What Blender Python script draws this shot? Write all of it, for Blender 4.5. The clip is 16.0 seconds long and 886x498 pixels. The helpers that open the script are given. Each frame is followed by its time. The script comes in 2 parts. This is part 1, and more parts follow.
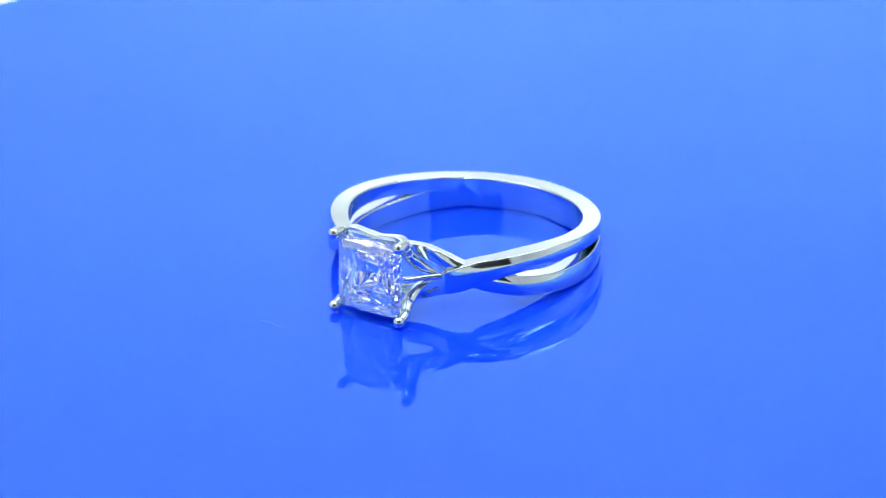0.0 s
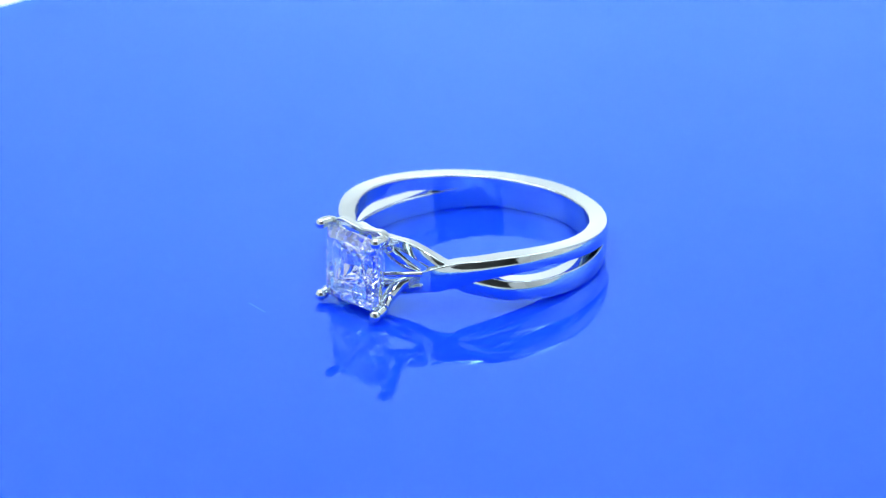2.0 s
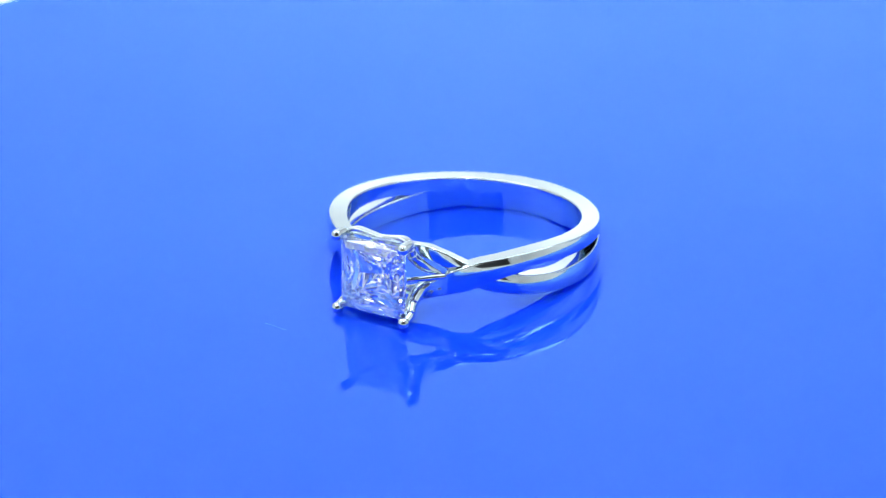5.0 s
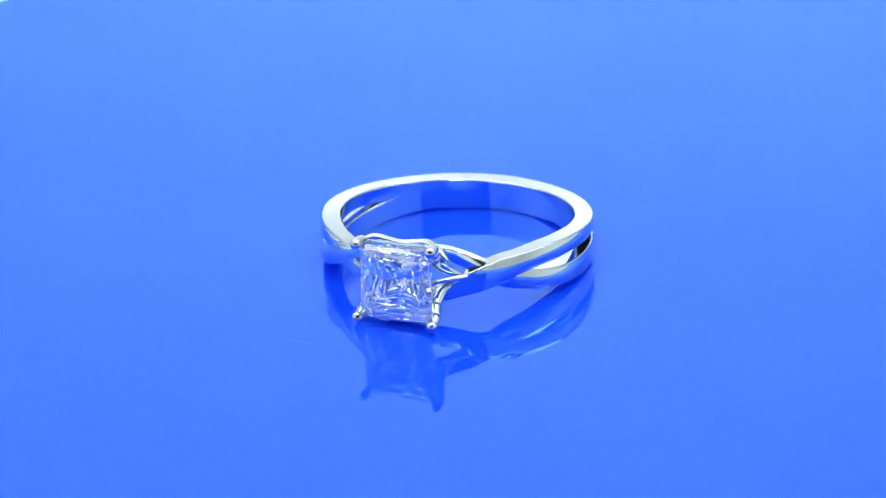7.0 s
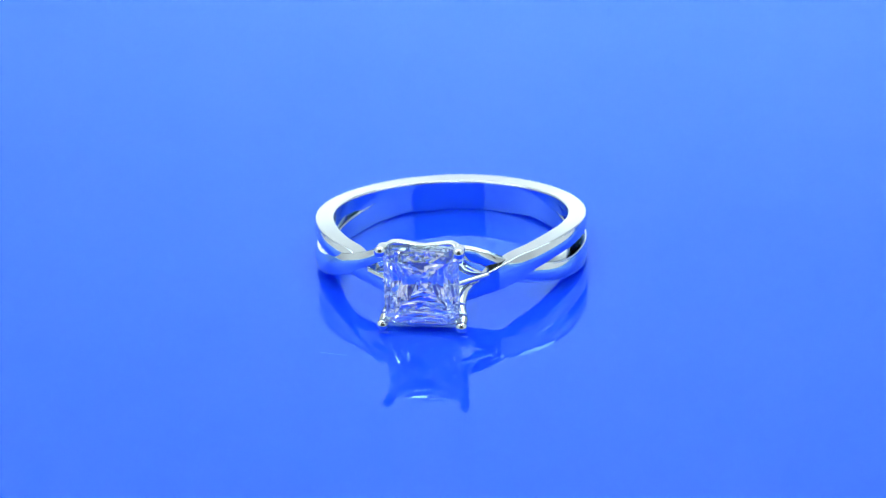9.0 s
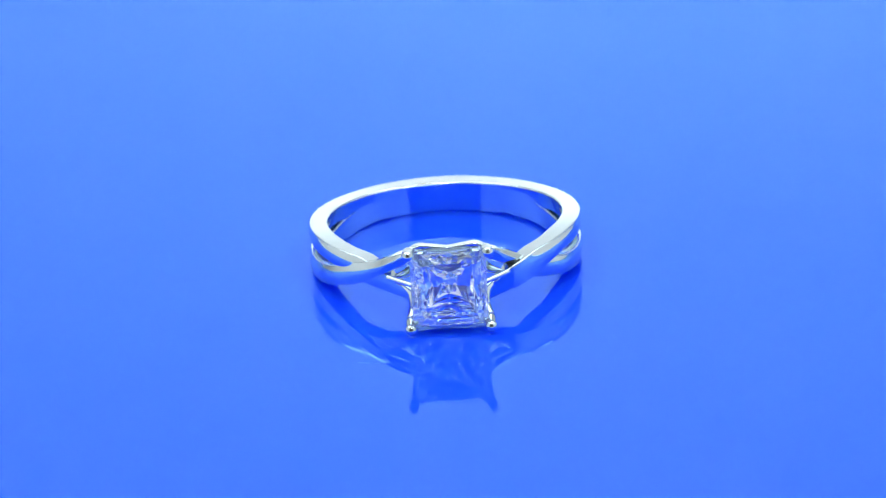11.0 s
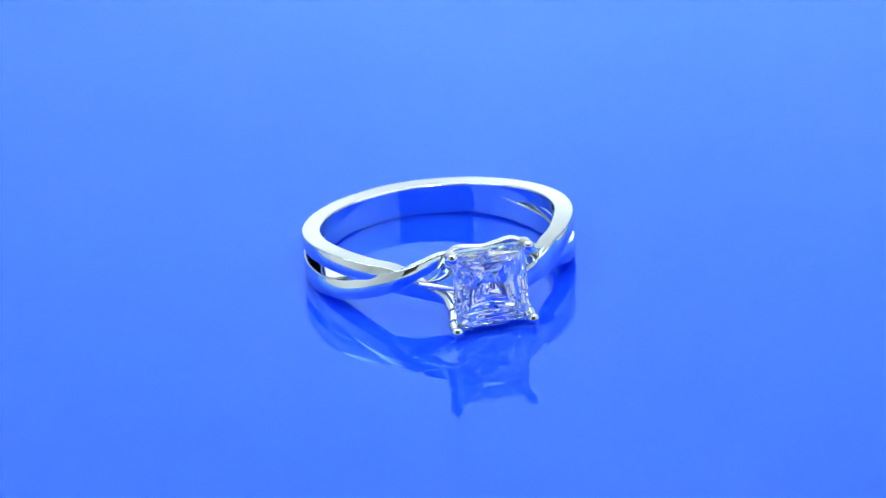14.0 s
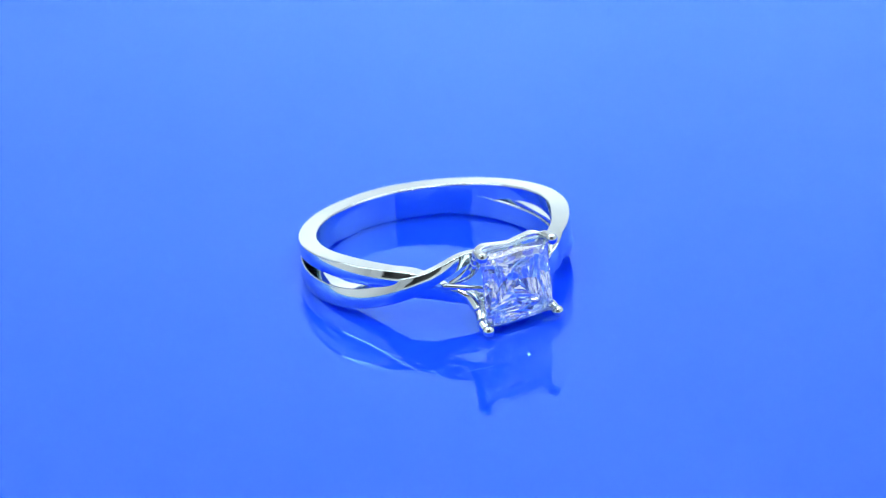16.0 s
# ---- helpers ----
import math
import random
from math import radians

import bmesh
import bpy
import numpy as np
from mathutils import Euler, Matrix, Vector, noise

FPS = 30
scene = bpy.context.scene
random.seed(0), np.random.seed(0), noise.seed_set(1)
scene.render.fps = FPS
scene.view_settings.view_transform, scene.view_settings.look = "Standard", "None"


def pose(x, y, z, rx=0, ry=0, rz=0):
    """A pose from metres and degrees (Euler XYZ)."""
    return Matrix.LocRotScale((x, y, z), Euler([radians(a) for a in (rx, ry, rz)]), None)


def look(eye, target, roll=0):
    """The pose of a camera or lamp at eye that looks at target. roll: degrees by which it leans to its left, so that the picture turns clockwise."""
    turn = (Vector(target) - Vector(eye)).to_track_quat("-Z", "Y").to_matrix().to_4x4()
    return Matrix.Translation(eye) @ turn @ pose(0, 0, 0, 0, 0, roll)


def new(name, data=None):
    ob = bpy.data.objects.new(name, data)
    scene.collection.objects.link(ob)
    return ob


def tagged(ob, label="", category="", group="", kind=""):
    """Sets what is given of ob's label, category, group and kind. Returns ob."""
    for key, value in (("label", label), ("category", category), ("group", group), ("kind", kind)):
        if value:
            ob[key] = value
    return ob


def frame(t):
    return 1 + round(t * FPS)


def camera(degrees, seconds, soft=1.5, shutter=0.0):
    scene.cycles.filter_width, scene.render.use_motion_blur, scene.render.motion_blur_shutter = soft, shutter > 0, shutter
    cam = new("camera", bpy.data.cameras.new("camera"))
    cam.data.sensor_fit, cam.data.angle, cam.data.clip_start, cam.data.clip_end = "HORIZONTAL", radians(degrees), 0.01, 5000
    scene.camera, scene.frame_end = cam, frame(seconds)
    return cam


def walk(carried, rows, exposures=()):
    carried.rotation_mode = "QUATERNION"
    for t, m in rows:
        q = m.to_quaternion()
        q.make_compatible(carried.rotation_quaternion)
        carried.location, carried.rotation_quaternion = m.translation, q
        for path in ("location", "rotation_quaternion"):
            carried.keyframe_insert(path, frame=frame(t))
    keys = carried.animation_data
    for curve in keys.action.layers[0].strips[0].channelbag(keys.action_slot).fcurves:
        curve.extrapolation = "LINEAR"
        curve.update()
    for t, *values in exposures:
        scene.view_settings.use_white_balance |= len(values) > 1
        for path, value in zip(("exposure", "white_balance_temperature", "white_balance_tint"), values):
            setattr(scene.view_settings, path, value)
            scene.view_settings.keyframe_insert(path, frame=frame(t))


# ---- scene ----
MM = 0.001

# camera: held still, looking down at the turntable
cam = camera(16.220, 16.0, soft=1.35)
EYE = (0.00000, -0.21299, 0.09912)
cam.data.dof.use_dof, cam.data.dof.focus_distance, cam.data.dof.aperture_fstop = True, 0.222, 60.0
CAM_ROLL = -2.425
walk(cam, [(0.0, look(EYE, (0, 0, 0), CAM_ROLL)), (16.0, look(EYE, (0, 0, 0), CAM_ROLL))])

# the turntable's axis, and its turn in degrees at each time
AXIS = (1.728 * MM, -3.789 * MM)
TURNS = [(0, -35.43), (0.5, -38.19), (1, -40.95), (1.5, -43.72), (2.0, -46.14), (2.25, -47.72), (2.5, -47.57), (2.75, -46.09), (3, -44.70), (3.5, -41.92), (4, -39.13), (5, -33.52), (6, -27.89), (7, -22.24), (8, -16.58), (9, -10.92), (10, -5.27), (11, 0.37), (12, 5.97), (13, 11.54), (14, 17.06), (15, 22.53), (16, 27.94)]

scene.cycles.max_bounces, scene.cycles.glossy_bounces, scene.cycles.transmission_bounces = 32, 24, 32
scene.cycles.caustics_reflective, scene.cycles.caustics_refractive = False, False

# ---- light: an unseen white enclosure with a dark front, added fill lights and spots ----
world = bpy.data.worlds.new("world")
scene.world = world
world.use_nodes = True
world.node_tree.nodes["Background"].inputs[0].default_value = (0.62, 0.70, 0.80, 1)
world.node_tree.nodes["Background"].inputs[1].default_value = 0.2


def area_lamp(name, eye, target, sx, sy, power, color=(1, 1, 1)):
    data = bpy.data.lights.new(name, "AREA")
    data.shape, data.size, data.size_y, data.energy, data.color = "RECTANGLE", sx, sy, power, color
    ob = new(name, data)
    ob.matrix_world = look(eye, target)
    return ob


# broad overhead fill, added to light the plate and ring evenly
area_lamp("roof_fill", (0, 0.08, 0.36), (0, 0.08, 0), 0.60, 0.22, 1.46, (0.97, 0.99, 1.0))
# unseen uplight, added for the bright gradient the plate mirrors
area_lamp("backdrop_fill", (0.03, 0.12, 0.004), (0.03, 0.235, 0.06), 0.20, 0.01, 0.557, (0.90, 0.975, 1.0))
# small fill added above the lens to liven the stone
area_lamp("front_fill", (0, -0.16, 0.36), (0, 0, 0), 0.050, 0.035, 0.32, (1.0, 0.985, 0.96))
# added strips wash the white walls from above, for soft gradients on the band
for side in (-1, 1):
    area_lamp("wall_wash_fill", (side * 0.33, -0.05, 0.46), (side * 0.45, -0.05, 0.20), 0.62, 0.10, 0.48, (0.97, 0.99, 1.0))
# small hard spot lamps, in pairs
for x, y, z in ((-0.045, -0.18, 0.30), (-0.020, -0.18, 0.305), (0.13, -0.12, 0.30), (0.15, -0.10, 0.30), (-0.16, -0.06, 0.30), (0.10, -0.26, 0.22), (-0.10, -0.26, 0.22)):
    area_lamp("spot_lamp", (x, y, z), (0, 0, 0), 0.005, 0.005, 0.218, (1.0, 0.985, 0.965))


# ---- materials ----
def material(name):
    m = bpy.data.materials.new(name)
    m.use_nodes = True
    m.node_tree.nodes.clear()
    nt = m.node_tree
    out = nt.nodes.new("ShaderNodeOutputMaterial")

    def node(kind, **inputs):
        n = nt.nodes.new(kind)
        for k, val in inputs.items():
            key = k.replace("_", " ")
            if isinstance(val, tuple) and len(val) == 2 and hasattr(val[0], "outputs"):
                nt.links.new(val[0].outputs[val[1]], n.inputs[key])
            else:
                n.inputs[key].default_value = val
        return n

    return m, nt, out, node


def ramp(nt, src, stops):
    n = nt.nodes.new("ShaderNodeValToRGB")
    nt.links.new(src, n.inputs[0])
    els = n.color_ramp.elements
    while len(els) < len(stops):
        els.new(0.5)
    for e, (p, c) in zip(els, stops):
        e.position, e.color = p, (*c, 1) if len(c) == 3 else c
    return n


def mat_blue_acrylic():
    m, nt, out, node = material("blue_acrylic")
    tc = node("ShaderNodeTexCoord")
    fine = node("ShaderNodeTexNoise", Vector=(tc, "Object"), Scale=900.0, Detail=3.0)
    broad = node("ShaderNodeTexNoise", Vector=(tc, "Object"), Scale=22.0, Detail=2.0)
    col = ramp(nt, broad.outputs[0], [(0.3, (0.0026, 0.0345, 0.80)), (0.7, (0.0033, 0.039, 0.83))])
    rough = ramp(nt, fine.outputs[0], [(0.35, (0.008,) * 3), (0.75, (0.022,) * 3)])
    diff = node("ShaderNodeBsdfPrincipled", Roughness=1.0)
    diff.inputs["Specular IOR Level"].default_value = 0.0
    diff.inputs["Subsurface Weight"].default_value = 1.0
    diff.inputs["Subsurface Radius"].default_value = (1.0, 1.0, 1.0)
    diff.inputs["Subsurface Scale"].default_value = 0.008
    nt.links.new(col.outputs[0], diff.inputs["Base Color"])
    gloss = node("ShaderNodeBsdfGlossy", Color=(0.378, 0.78, 1.0, 1))
    nt.links.new(rough.outputs[0], gloss.inputs["Roughness"])
    fres = node("ShaderNodeFresnel", IOR=1.9)
    mix = nt.nodes.new("ShaderNodeMixShader")
    nt.links.new(fres.outputs[0], mix.inputs[0])
    nt.links.new(diff.outputs[0], mix.inputs[1])
    nt.links.new(gloss.outputs[0], mix.inputs[2])
    nt.links.new(mix.outputs[0], out.inputs[0])
    return m


def mat_metal(name, color, rough, scratch=0.02):
    m, nt, out, node = material(name)
    tc = node("ShaderNodeTexCoord")
    n1 = node("ShaderNodeTexNoise", Vector=(tc, "Object"), Scale=420.0, Detail=4.0)
    n2 = node("ShaderNodeTexNoise", Vector=(tc, "Object"), Scale=5200.0, Detail=2.0)
    rr = ramp(nt, n1.outputs[0], [(0.3, (rough * 0.7,) * 3), (0.7, (rough * 1.5,) * 3)])
    bump = node("ShaderNodeBump", Strength=scratch, Distance=0.00002, Height=(n2, 0))
    p = node("ShaderNodeBsdfPrincipled", Metallic=1.0)
    p.inputs["Base Color"].default_value = (*color, 1)
    nt.links.new(rr.outputs[0], p.inputs["Roughness"])
    nt.links.new(bump.outputs[0], p.inputs["Normal"])
    nt.links.new(p.outputs[0], out.inputs[0])
    return m


def mat_diamond():
    m, nt, out, node = material("diamond")
    g = node("ShaderNodeBsdfGlass", Color=(0.972, 0.994, 1.0, 1), Roughness=0.0, IOR=2.417)
    nt.links.new(g.outputs[0], out.inputs[0])
    return m


def mat_matte(name, a, b, rough=0.6, scale=60.0):
    m, nt, out, node = material(name)
    tc = node("ShaderNodeTexCoord")
    n1 = node("ShaderNodeTexNoise", Vector=(tc, "Object"), Scale=scale, Detail=5.0)
    col = ramp(nt, n1.outputs[0], [(0.3, a), (0.7, b)])
    n2 = node("ShaderNodeTexNoise", Vector=(tc, "Object"), Scale=scale * 20, Detail=2.0)
    bump = node("ShaderNodeBump", Strength=0.1, Distance=0.0003, Height=(n2, 0))
    p = node("ShaderNodeBsdfPrincipled", Roughness=rough)
    nt.links.new(col.outputs[0], p.inputs["Base Color"])
    nt.links.new(bump.outputs[0], p.inputs["Normal"])
    nt.links.new(p.outputs[0], out.inputs[0])
    return m


ACRYLIC = mat_blue_acrylic()
GOLD = mat_metal("polished_white_gold", (0.550, 0.660, 0.705), 0.06)
DIAMOND = mat_diamond()
BACKDROP = mat_matte("backdrop_paper", (0.35, 0.36, 0.37), (0.38, 0.38, 0.38))
BLACK = mat_matte("black_paint", (0.04, 0.04, 0.041), (0.055, 0.055, 0.056))
WHITE = mat_matte("white_reflector", (0.74, 0.75, 0.76), (0.79, 0.79, 0.79))
DARK = mat_matte("grey_paint", (0.25, 0.254, 0.258), (0.285, 0.285, 0.288))
TABLE_WHITE = mat_matte("white_floor_panel", (0.78, 0.79, 0.80), (0.83, 0.83, 0.83), 0.45)
ALLOY = mat_metal("grey_alloy", (0.55, 0.56, 0.58), 0.3)
SCRATCH = mat_matte("scratched_acrylic", (0.010, 0.09, 0.75), (0.012, 0.11, 0.80), 0.8, 3000.0)


# ---- mesh helpers ----
def mesh_object(name, bm, mat, parent=None, label="", smooth=True):
    me = bpy.data.meshes.new(name)
    bmesh.ops.recalc_face_normals(bm, faces=bm.faces[:])
    for f in bm.faces:
        f.smooth = smooth
    bm.to_mesh(me)
    bm.free()
    me.materials.append(mat)
    ob = new(name, me)
    if parent:
        ob.parent = parent
    if label:
        tagged(ob, label)
    return ob


def part(name, bm, mat, parent, label="", smooth=True):
    return mesh_object(name, bm, mat, parent, label, smooth)


def box(bm, lo, hi, bevel=0.0, seg=2):
    m = Matrix.Translation([(a + b) / 2 for a, b in zip(lo, hi)]) @ Matrix.Diagonal([b - a for a, b in zip(lo, hi)] + [1])
    made = bmesh.ops.create_cube(bm, size=1, matrix=m)
    if bevel:
        edges = {e for v in made["verts"] for e in v.link_edges}
        bmesh.ops.bevel(bm, geom=list(edges), offset=bevel, segments=seg, profile=0.5, affect="EDGES")
    return bm


def catmull(rows, steps, closed):
    """Smooth rows of numbers through the given rows (centripetal)."""
    pts = np.array(rows, float)
    n = len(pts)
    out = []
    for i in range(n if closed else n - 1):
        p = [pts[(i + k) % n] if closed else pts[min(max(i + k, 0), n - 1)] for k in (-1, 0, 1, 2)]
        d = [max(np.linalg.norm(p[k + 1][:3] - p[k][:3]), 1e-6) ** 0.5 for k in range(3)]
        m1 = (p[1] - p[0]) / d[0] - (p[2] - p[0]) / (d[0] + d[1]) + (p[2] - p[1]) / d[1]
        m2 = (p[2] - p[1]) / d[1] - (p[3] - p[1]) / (d[1] + d[2]) + (p[3] - p[2]) / d[2]
        m1, m2 = m1 * d[1], m2 * d[1]
        for s in range(steps):
            u = s / steps
            out.append((2 * u**3 - 3 * u**2 + 1) * p[1] + (u**3 - 2 * u**2 + u) * m1 + (-2 * u**3 + 3 * u**2) * p[2] + (u**3 - u**2) * m2)
    if not closed:
        out.append(pts[-1])
    return np.array(out)


def rounded_rect(hw, hh, inner, outer, seg=6, dome=0.0):
    """Points of a rounded rectangle with its own rounding inside and outside; dome lifts the outer side's middle."""
    corners = ((1, 1, 0), (-1, 1, 90), (-1, -1, 180), (1, -1, 270))
    arcs = []
    for cx, cy, a0 in corners:
        r = min(outer if cx > 0 else inner if cy > 0 else 0.3 * inner, hw * 0.95, hh * 0.95)
        arcs.append([(cx * (hw - r) + r * math.cos(radians(a0 + 90 * k / seg)), cy * (hh - r) + r * math.sin(radians(a0 + 90 * k / seg))) for k in range(seg + 1)])
    pts = []
    for n, arc in enumerate(arcs):
        pts += arc
        a, b = Vector(arc[-1]), Vector(arcs[(n + 1) % 4][0])
        # extra points keep the flats flat right up to the rounded edges
        for k in (0.02, 0.10, 0.22, 0.36, 0.5, 0.64, 0.78, 0.90, 0.98) if n == 3 else (0.03, 0.5, 0.97):
            p = a.lerp(b, k)
            pts.append((p.x + (dome * math.sin(math.pi * k) if n == 3 else 0.0), p.y))
    return pts


def sweep(bm, rows, closed=True, corner=0.14, dome=0.10, steps=10, round_rod=False, lean_left=0.0):
    """Rows: x, y, z, half width across (radial), half height along the ring's axis; in mm."""
    data = catmull(rows, steps, closed)
    n = len(data)
    rings = []
    for i, row in enumerate(data):
        a = data[(i - 1) % n] if closed else data[max(i - 1, 0)]
        b = data[(i + 1) % n] if closed else data[min(i + 1, n - 1)]
        t = Vector(b[:3] - a[:3]).normalized()
        out = Vector((row[0], row[1], 0)).normalized()
        if round_rod:
            rad = (out - t * out.dot(t)).normalized()
        else:
            # the ribbon's width lies level, so that its upper face looks straight up
            rad = Vector((t.y, -t.x, 0)).normalized()
            rad = rad if rad.dot(out) > 0 else -rad
        ax = t.cross(rad)
        if ax.z < 0:
            ax = -ax
        if round_rod:
            pts = [(row[3] * math.cos(k * math.tau / 16), row[4] * math.sin(k * math.tau / 16)) for k in range(16)]
        else:
            turn = abs(math.degrees(math.atan2(row[1], row[0])))
            # near the crossings the strands lean, so that their outer sides look up a little
            lean = radians(lean_left if row[1] < 0 else -2.0) * math.exp(-((turn - 52) / 24) ** 2)
            # at the back the section stands square on the plate
            lean += radians(5.86) * math.exp(-((turn - 180) / 40) ** 2)
            rad, ax = rad * math.cos(lean) + ax * math.sin(lean), ax * math.cos(lean) - rad * math.sin(lean)
            pts = rounded_rect(row[3], row[4], corner, 0.10, dome=(dome + 0.08 * math.exp(-((turn - 54) / 24) ** 2)) * min(1.0, max(0.2, (turn - 16) / 24)))
        rings.append([bm.verts.new((Vector(row[:3]) + rad * p + ax * q) * MM) for p, q in pts])
    m = len(rings[0])
    for i in range(n if closed else n - 1):
        r0, r1 = rings[i], rings[(i + 1) % n]
        for k in range(m):
            bm.faces.new((r0[k], r0[(k + 1) % m], r1[(k + 1) % m], r1[k]))
    if not closed:
        bm.faces.new(rings[0])
        bm.faces.new(rings[-1])
    return bm


def polar(theta, r, z):
    return (r * math.cos(radians(theta)), r * math.sin(radians(theta)), z)


# ---- the floor and backdrop, and unseen walls that shape the reflections ----
def studio():
    bm = box(bmesh.new(), (-0.46, -0.41, -0.020), (0.46, 0.71, -0.012))
    tagged(mesh_object("floor", bm, TABLE_WHITE, smooth=False), "white matt table top under the turntable", "floor", kind="structure")
    bm = box(bmesh.new(), (-0.30, 0.24, -0.012), (0.30, 0.248, 0.40))
    tagged(mesh_object("backdrop", bm, BACKDROP, smooth=False), "pale grey paper backdrop", "backdrop", kind="structure")
    # black surface added out of view; it keeps front reflections dark
    bm = box(bmesh.new(), (-0.46, -0.53, -0.012), (0.46, -0.52, 0.70))
    tagged(mesh_object("unseen_black_wall", bm, BLACK, smooth=False), "unseen black wall added to darken the ring's reflections", "wall", kind="structure")
    # unseen lid, kept black so edges reflect dark lines from above
    bm = box(bmesh.new(), (-0.46, -0.41, 0.70), (0.46, 0.71, 0.71))
    tagged(mesh_object("ceiling", bm, BLACK, smooth=False), "unseen black ceiling added to darken reflections from above", "ceiling", kind="structure")
    # unseen walls: the white ones are added as reflectors for metal and stone
    for name, lo, hi in (("wall_west", (-0.46, -0.40, -0.012), (-0.45, 0.7, 0.70)), ("wall_east", (0.45, -0.40, -0.012), (0.46, 0.7, 0.70)),
                         ("wall_north", (-0.46, 0.70, -0.012), (0.46, 0.71, 0.70)), ("wall_south", (-0.46, -0.41, -0.012), (0.46, -0.40, 0.045))):
        bm = box(bmesh.new(), lo, hi)
        if name == "wall_south":
            # a gap left to the black wall, so reflections towards the front stay dark
            box(bm, (-0.46, -0.41, 0.62), (0.46, -0.40, 0.70))
            box(bm, (-0.46, -0.41, 0.045), (-0.30, -0.40, 0.62))
            box(bm, (0.30, -0.41, 0.045), (0.46, -0.40, 0.62))
        tagged(mesh_object(name, bm, DARK if name == "wall_north" else WHITE, smooth=False), "unseen mid grey wall that closes the set" if name == "wall_north" else "unseen white wall added to brighten the ring's reflections", "wall", kind="structure")


studio()

# ---- the turntable ----
PLATE_R = 75.1 * MM


def turntable():
    root = tagged(new("turntable"), "blue glossy acrylic turntable disc on a low hub", "turntable")
    bm = bmesh.new()
    prof = [(0, 0), (PLATE_R - 0.0006, 0), (PLATE_R - 0.00018, -0.00018), (PLATE_R, -0.0006), (PLATE_R, -0.0034), (PLATE_R - 0.0004, -0.004), (0, -0.004)]
    n = 256
    loops = []
    for r, z in prof[1:-1]:
        loops.append([bm.verts.new((r * math.cos(k * math.tau / n), r * math.sin(k * math.tau / n), z)) for k in range(n)])
    for a, b in zip(loops, loops[1:]):
        for k in range(n):
            bm.faces.new((a[k], a[(k + 1) % n], b[(k + 1) % n], b[k]))
    bm.faces.new(loops[0])
    bm.faces.new(loops[-1])
    part("plate", bm, ACRYLIC, root, "blue mirror-gloss acrylic plate", smooth=False)
    # a fine scratch in the gloss
    bm = bmesh.new()
    box(bm, (-0.00002, -0.00100, 0.0), (0.00002, 0.00005, 0.000006))
    box(bm, (0.00001, 0.00012, 0.0), (0.00005, 0.00100, 0.000006))
    bm.transform(pose(17.42 * MM, -8.12 * MM, 0, 0, 0, -6))
    part("scratch", bm, SCRATCH, root, "hair-fine scratch", smooth=False)
    bm = bmesh.new()
    bmesh.ops.create_cone(bm, cap_ends=True, segments=96, radius1=0.050, radius2=0.048, depth=0.0079, matrix=Matrix.Translation((0, 0, -0.008)))
    part("hub", bm, ALLOY, root, "grey metal hub", smooth=False)
    return root


TABLE = turntable()


# ---- the ring ----
# rows: turn from the head in degrees, radius, bottom, top (along the ring's axis), half thickness; mm
UPPER = [(39, 9.46, -0.80, 1.04, 0.62), (48, 9.46, -0.30, 1.24, 0.64), (59, 9.43, 0.03, 1.42, 0.69), (72, 9.43, 0.22, 1.52, 0.69), (88, 9.43, 0.32, 1.48, 0.69),
         (104, 9.43, 0.24, 1.38, 0.69), (118, 9.43, 0.05, 1.30, 0.69), (132, 9.43, -0.6, 1.24, 0.69), (150, 9.43, -1.17, 1.20, 0.69)]
LOWER = [(41, 9.46, -1.18, 0.42, 0.62), (50, 9.46, -1.55, 0.00, 0.64), (60, 9.43, -1.86, -0.36, 0.69), (74, 9.43, -2.05, -0.55, 0.69), (90, 9.43, -2.08, -0.46, 0.69),
         (104, 9.43, -1.90, -0.30, 0.69), (118, 9.42, -1.64, -0.02, 0.69), (132, 9.41, -1.40, 0.40, 0.65), (150, 9.41, -1.13, 0.90, 0.63)]


def strand(table, outer_right, head, back):
    """A closed strand. outer_right: 1 where it passes outside on the ring's right, -1 where it passes inside. head: up (1) or down (-1)."""
    rows = []
    for side in (1, -1):
        shift = 0.10 * outer_right * side
        half = []
        for th, r, lo, hi, hw in table:
            f = max(0.0, 1 - abs(th - 36) / 22)
            lift = 0.26 * f if head > 0 and side < 0 else 0.0
            half.append((*polar(side * th, r + shift * f * 1.6, (lo + hi) / 2 + lift), hw, (hi - lo) / 2))
        # the arm from the crossing to the head
        r0 = shift
        low = 0.12 if side > 0 else 0.0
        if head > 0:
            arm = [(9.45, side * 1.2, 1.66, 0.34, 0.40), (9.1, side * 2.6, 1.50, 0.40, 0.48), (8.62 if side > 0 else 8.80, side * 3.95, 0.98, 0.46, 0.52), (8.15 + r0 if side > 0 else 8.32, side * 5.02, 0.34 if side > 0 else 0.46, 0.54, 0.58)]
        else:
            arm = [(9.6, side * 1.2, -1.62, 0.28, 0.36), (9.5, side * 2.4, -1.28 - low, 0.36, 0.48 + low), (9.15 if side > 0 else 8.95, side * 3.6, -0.9 - low, 0.46, 0.50 + low), (8.62 + r0 if side > 0 else 8.25, side * 4.8, -0.25 - low, 0.58, 0.77 + low)]
        full = arm + half
        rows += full if side == 1 else [None] + full[::-1]
    k = rows.index(None)
    rows[k:k + 1] = back
    rows.append((9.5, 0.0, 1.68, 0.34, 0.38) if head > 0 else (9.65, 0.0, -1.75, 0.26, 0.32))
    bm = bmesh.new()
    return sweep(bm, rows, lean_left=6.0 if head > 0 else -1.0)


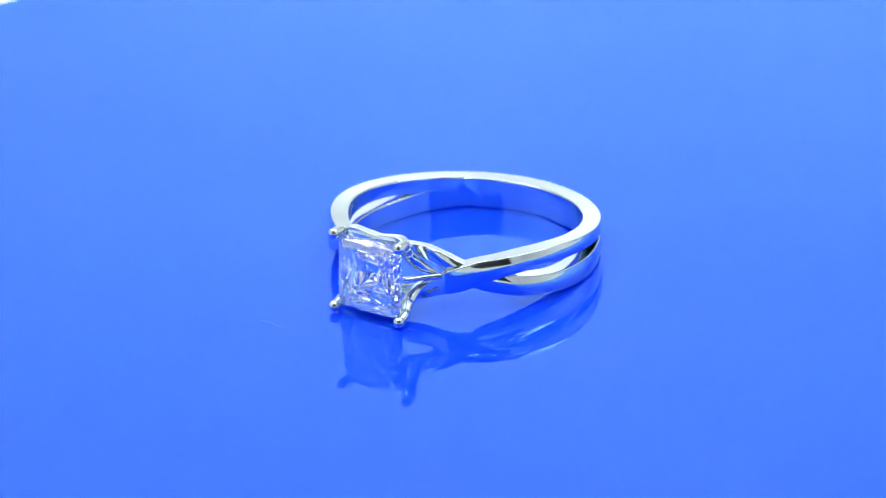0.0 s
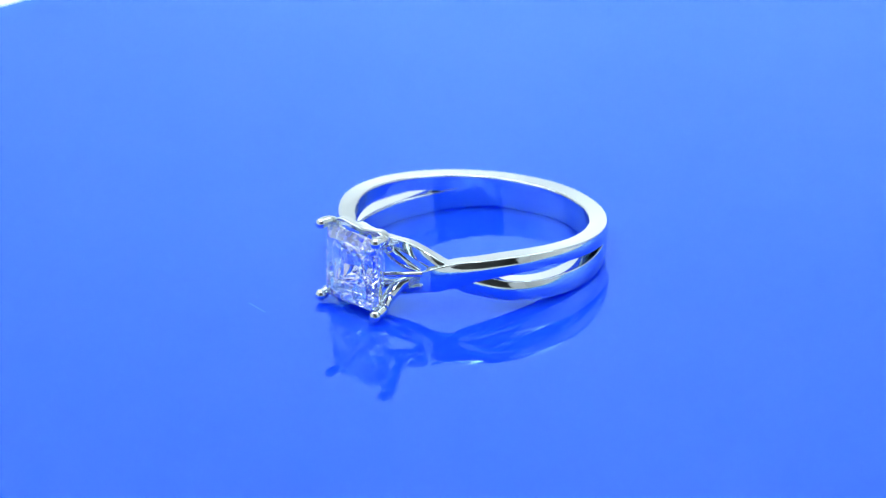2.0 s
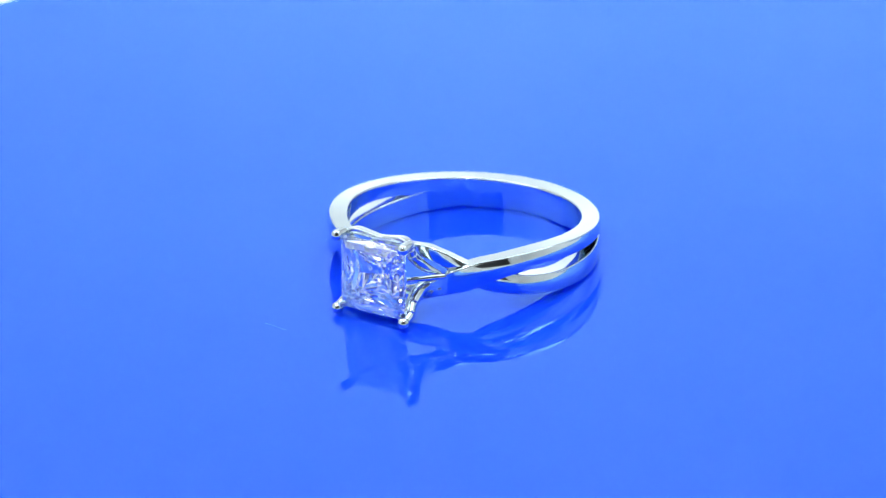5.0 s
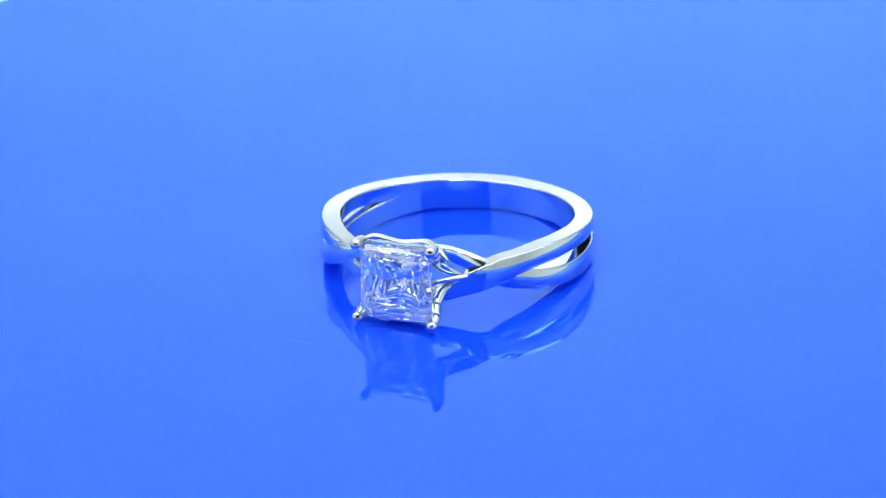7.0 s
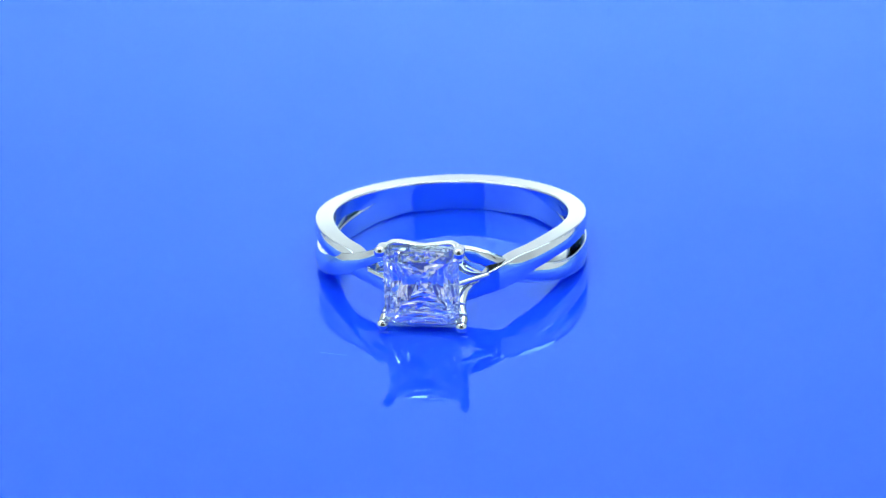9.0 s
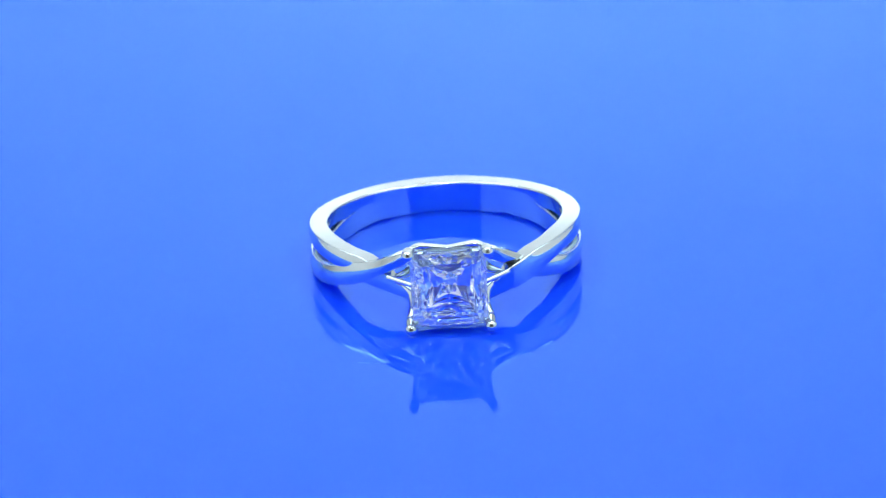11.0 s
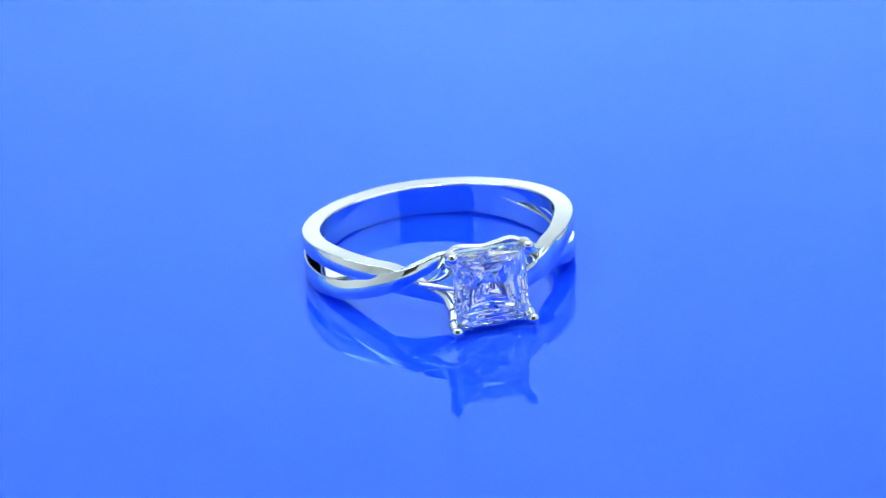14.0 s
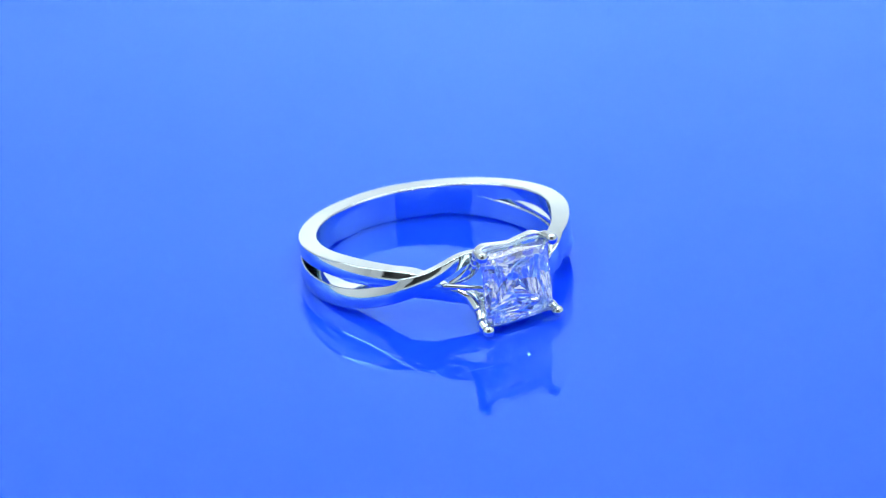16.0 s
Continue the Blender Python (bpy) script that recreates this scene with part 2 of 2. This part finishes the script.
def stone():
    """A square brilliant: a stepped crown, and a base of nested chevrons on each side; its axis is +x."""
    half, depth = 2.72, 3.15
    # fractions of the half side and heights: on the corner line, and on the line to a side's middle
    corner = [(1.0, -0.06), (0.90, -0.53), (0.785, -0.99), (0.655, -1.34), (0.51, -1.77), (0.36, -2.18), (0.19, -2.64)]
    middle = [(1.0, -0.06), (0.815, -0.90), (0.665, -1.40), (0.525, -1.81), (0.385, -2.21), (0.245, -2.61), (0.10, -2.97)]
    steps = np.linspace(0, 6, 9)
    corner, middle = ([(float(np.interp(u, range(7), [p[0] for p in line])), float(np.interp(u, range(7), [p[1] for p in line]))) for u in steps] for line in (corner, middle))
    crown_c = [(1.0, 0.06), (0.885, 0.30), (0.72, 0.56)]
    crown_m = [(1.0, 0.06), (0.90, 0.36), (0.76, 0.56)]
    bm = bmesh.new()
    cache = {}
    rng = random.Random(4)

    def vert(x, y, z):
        key = (round(x, 4), round(y, 4), round(z, 4))
        if key not in cache:
            cache[key] = bm.verts.new(key)
            # facets of a real stone are never quite alike
            if -2.9 < z < -0.2:
                cache[key].co += Vector((rng.uniform(-0.06, 0.06), rng.uniform(-0.06, 0.06), rng.uniform(-0.045, 0.045)))
        return cache[key]

    def face(*vs):
        vs = [q for i, q in enumerate(vs) if q is not vs[i - 1]]
        if len(vs) > 2:
            bm.faces.new(vs)

    table = []
    for k in range(4):
        c, s = (1, 0, -1, 0)[k], (0, 1, 0, -1)[k]

        def at(f, side, z):
            x, y = f * half, side * f * half
            return vert(c * x - s * y, s * x + c * y, z)

        for side in (-1, 1):
            # girdle
            face(at(1, 0, -0.06), at(1, side, -0.06), at(1, side, 0.06), at(1, 0, 0.06))
            cs, ms = [at(f, side, z) for f, z in corner], [at(f, 0, z) for f, z in middle]
            for i in range(len(cs) - 1):
                if i % 2 == 0:
                    face(cs[i], ms[i], ms[i + 1])
                    face(cs[i], ms[i + 1], cs[i + 1])
                else:
                    face(cs[i], ms[i], cs[i + 1])
                    face(cs[i + 1], ms[i], ms[i + 1])
            face(cs[-1], ms[-1], vert(0, 0, -depth))
            cs, ms = [at(f, side, z) for f, z in crown_c], [at(f, 0, z) for f, z in crown_m]
            face(cs[0], ms[0], cs[1])
            face(cs[1], ms[0], ms[1])
            face(cs[1], ms[1], cs[2])
            face(cs[2], ms[1], ms[2])
            if side == -1:
                table += [cs[2], ms[2]]
    bm.faces.new(table)
    turn = Matrix(((0, 0, 1, 0), (0, 1, 0, 0), (-1, 0, 0, 0), (0, 0, 0, 1)))
    bm.transform(Matrix.Scale(MM, 4) @ Matrix.Translation((12.25, 0, -0.08)) @ turn)
    return bm


def rod(bm, rows):
    return sweep(bm, rows, closed=False, round_rod=True, steps=8)


def ball(bm, c, r, squash=(1, 1, 1)):
    bmesh.ops.create_uvsphere(bm, u_segments=24, v_segments=14, radius=1.0,
                              matrix=Matrix.Translation(Vector(c) * MM) @ Matrix.Diagonal((r * squash[0] * MM, r * squash[1] * MM, r * squash[2] * MM, 1)))


def ring():
    root = tagged(new("engagement_ring"), "polished white gold twisted-band ring with a square diamond", "ring")
    tail_up = [(*polar(a, 9.43, 0.0), 0.69, 1.19) for a in (170, 180, 190)]
    tail_low = [(*polar(a, 9.40, 0.0), 0.64, 1.05) for a in (170, 180, 190)]
    part("band_strand", strand(UPPER, 1, -1, tail_up), GOLD, root)
    part("band_strand", strand(LOWER, -1, 1, tail_low), GOLD, root)
    st = part("diamond", stone(), DIAMOND, root, "clear square princess-cut diamond", smooth=False)
    for sy in (1, -1):
        # each prong climbs from the shank along the stone's corner; the upper ones bend over it as long claws
        bm = rod(bmesh.new(), [(9.1, sy * 3.75, -0.04, 0.22, 0.20), (9.75, sy * 2.92, 0.45, 0.32, 0.38), (10.45, sy * 2.50, 1.15, 0.40, 0.46), (11.15, sy * 2.52, 1.85, 0.38, 0.42), (11.6, sy * 2.68, 2.40, 0.30, 0.36)])
        rod(bm, [(11.45, sy * 2.60, 2.52, 0.26, 0.26), (11.65, sy * 2.68, 2.62, 0.37, 0.37), (12.05, sy * 2.78, 2.72, 0.41, 0.41), (12.45, sy * 2.83, 2.72, 0.41, 0.41), (12.74, sy * 2.84, 2.70, 0.41, 0.41)])
        ball(bm, (12.74, sy * 2.84, 2.69), 0.43)
        part("prong", bm, GOLD, root)
        bm = rod(bmesh.new(), [(9.2, sy * 3.4, -0.62, 0.24, 0.26), (9.9, sy * 2.62, -1.15, 0.40, 0.46), (10.55, sy * 2.44, -1.65, 0.44, 0.50), (11.2, sy * 2.54, -2.1, 0.42, 0.46), (11.8, sy * 2.80, -2.52, 0.37, 0.40), (12.5, sy * 2.84, -2.86, 0.38, 0.38)])
        ball(bm, (12.66, sy * 2.86, -2.90), 0.44)
        part("prong", bm, GOLD, root)
        bm = rod(bmesh.new(), [(9.3, sy * 4.35, -0.02, 0.24, 0.22), (10.2, sy * 3.35, -0.10, 0.22, 0.20), (11.2, sy * 2.15, -0.20, 0.20, 0.18)])
        part("gallery_bar", bm, GOLD, root)
    bm = sweep(bmesh.new(), [(11.35, -2.50, -2.45, 0.34, 0.24), (11.6, -1.4, -2.84, 0.48, 0.17), (11.62, 0, -2.86, 0.48, 0.17), (11.6, 1.4, -2.84, 0.48, 0.17), (11.35, 2.50, -2.45, 0.34, 0.24)],
               closed=False, corner=0.1, dome=0.0)
    part("gallery_rail", bm, GOLD, root)
    bm = sweep(bmesh.new(), [(11.5, -2.60, 2.62, 0.30, 0.26), (11.35, -2.05, 2.84, 0.36, 0.25), (11.3, -1.0, 2.76, 0.33, 0.21), (11.3, 0, 2.66, 0.30, 0.19), (11.3, 1.0, 2.76, 0.33, 0.21), (11.35, 2.05, 2.84, 0.36, 0.25), (11.5, 2.60, 2.62, 0.30, 0.26)],
               closed=False, corner=0.1, dome=0.0)
    part("gallery_rail", bm, GOLD, root)
    return root


RING = ring()
RING_SEAT = pose(-2.085 * MM, -1.471 * MM, 2.155 * MM) @ pose(0, 0, 0, 0, -5.858, 0) @ pose(0, 0, 0, 0.592, 0, 0)


def motions():
    table_rows, ring_rows = [], []
    for t, a in TURNS:
        turn = pose(AXIS[0], AXIS[1], 0, 0, 0, 270 + a)
        table_rows.append((t, turn @ pose(-2.83 * MM, 0.99 * MM, 0)))
        ring_rows.append((t, turn @ RING_SEAT))
    walk(TABLE, table_rows)
    walk(RING, ring_rows)


motions()
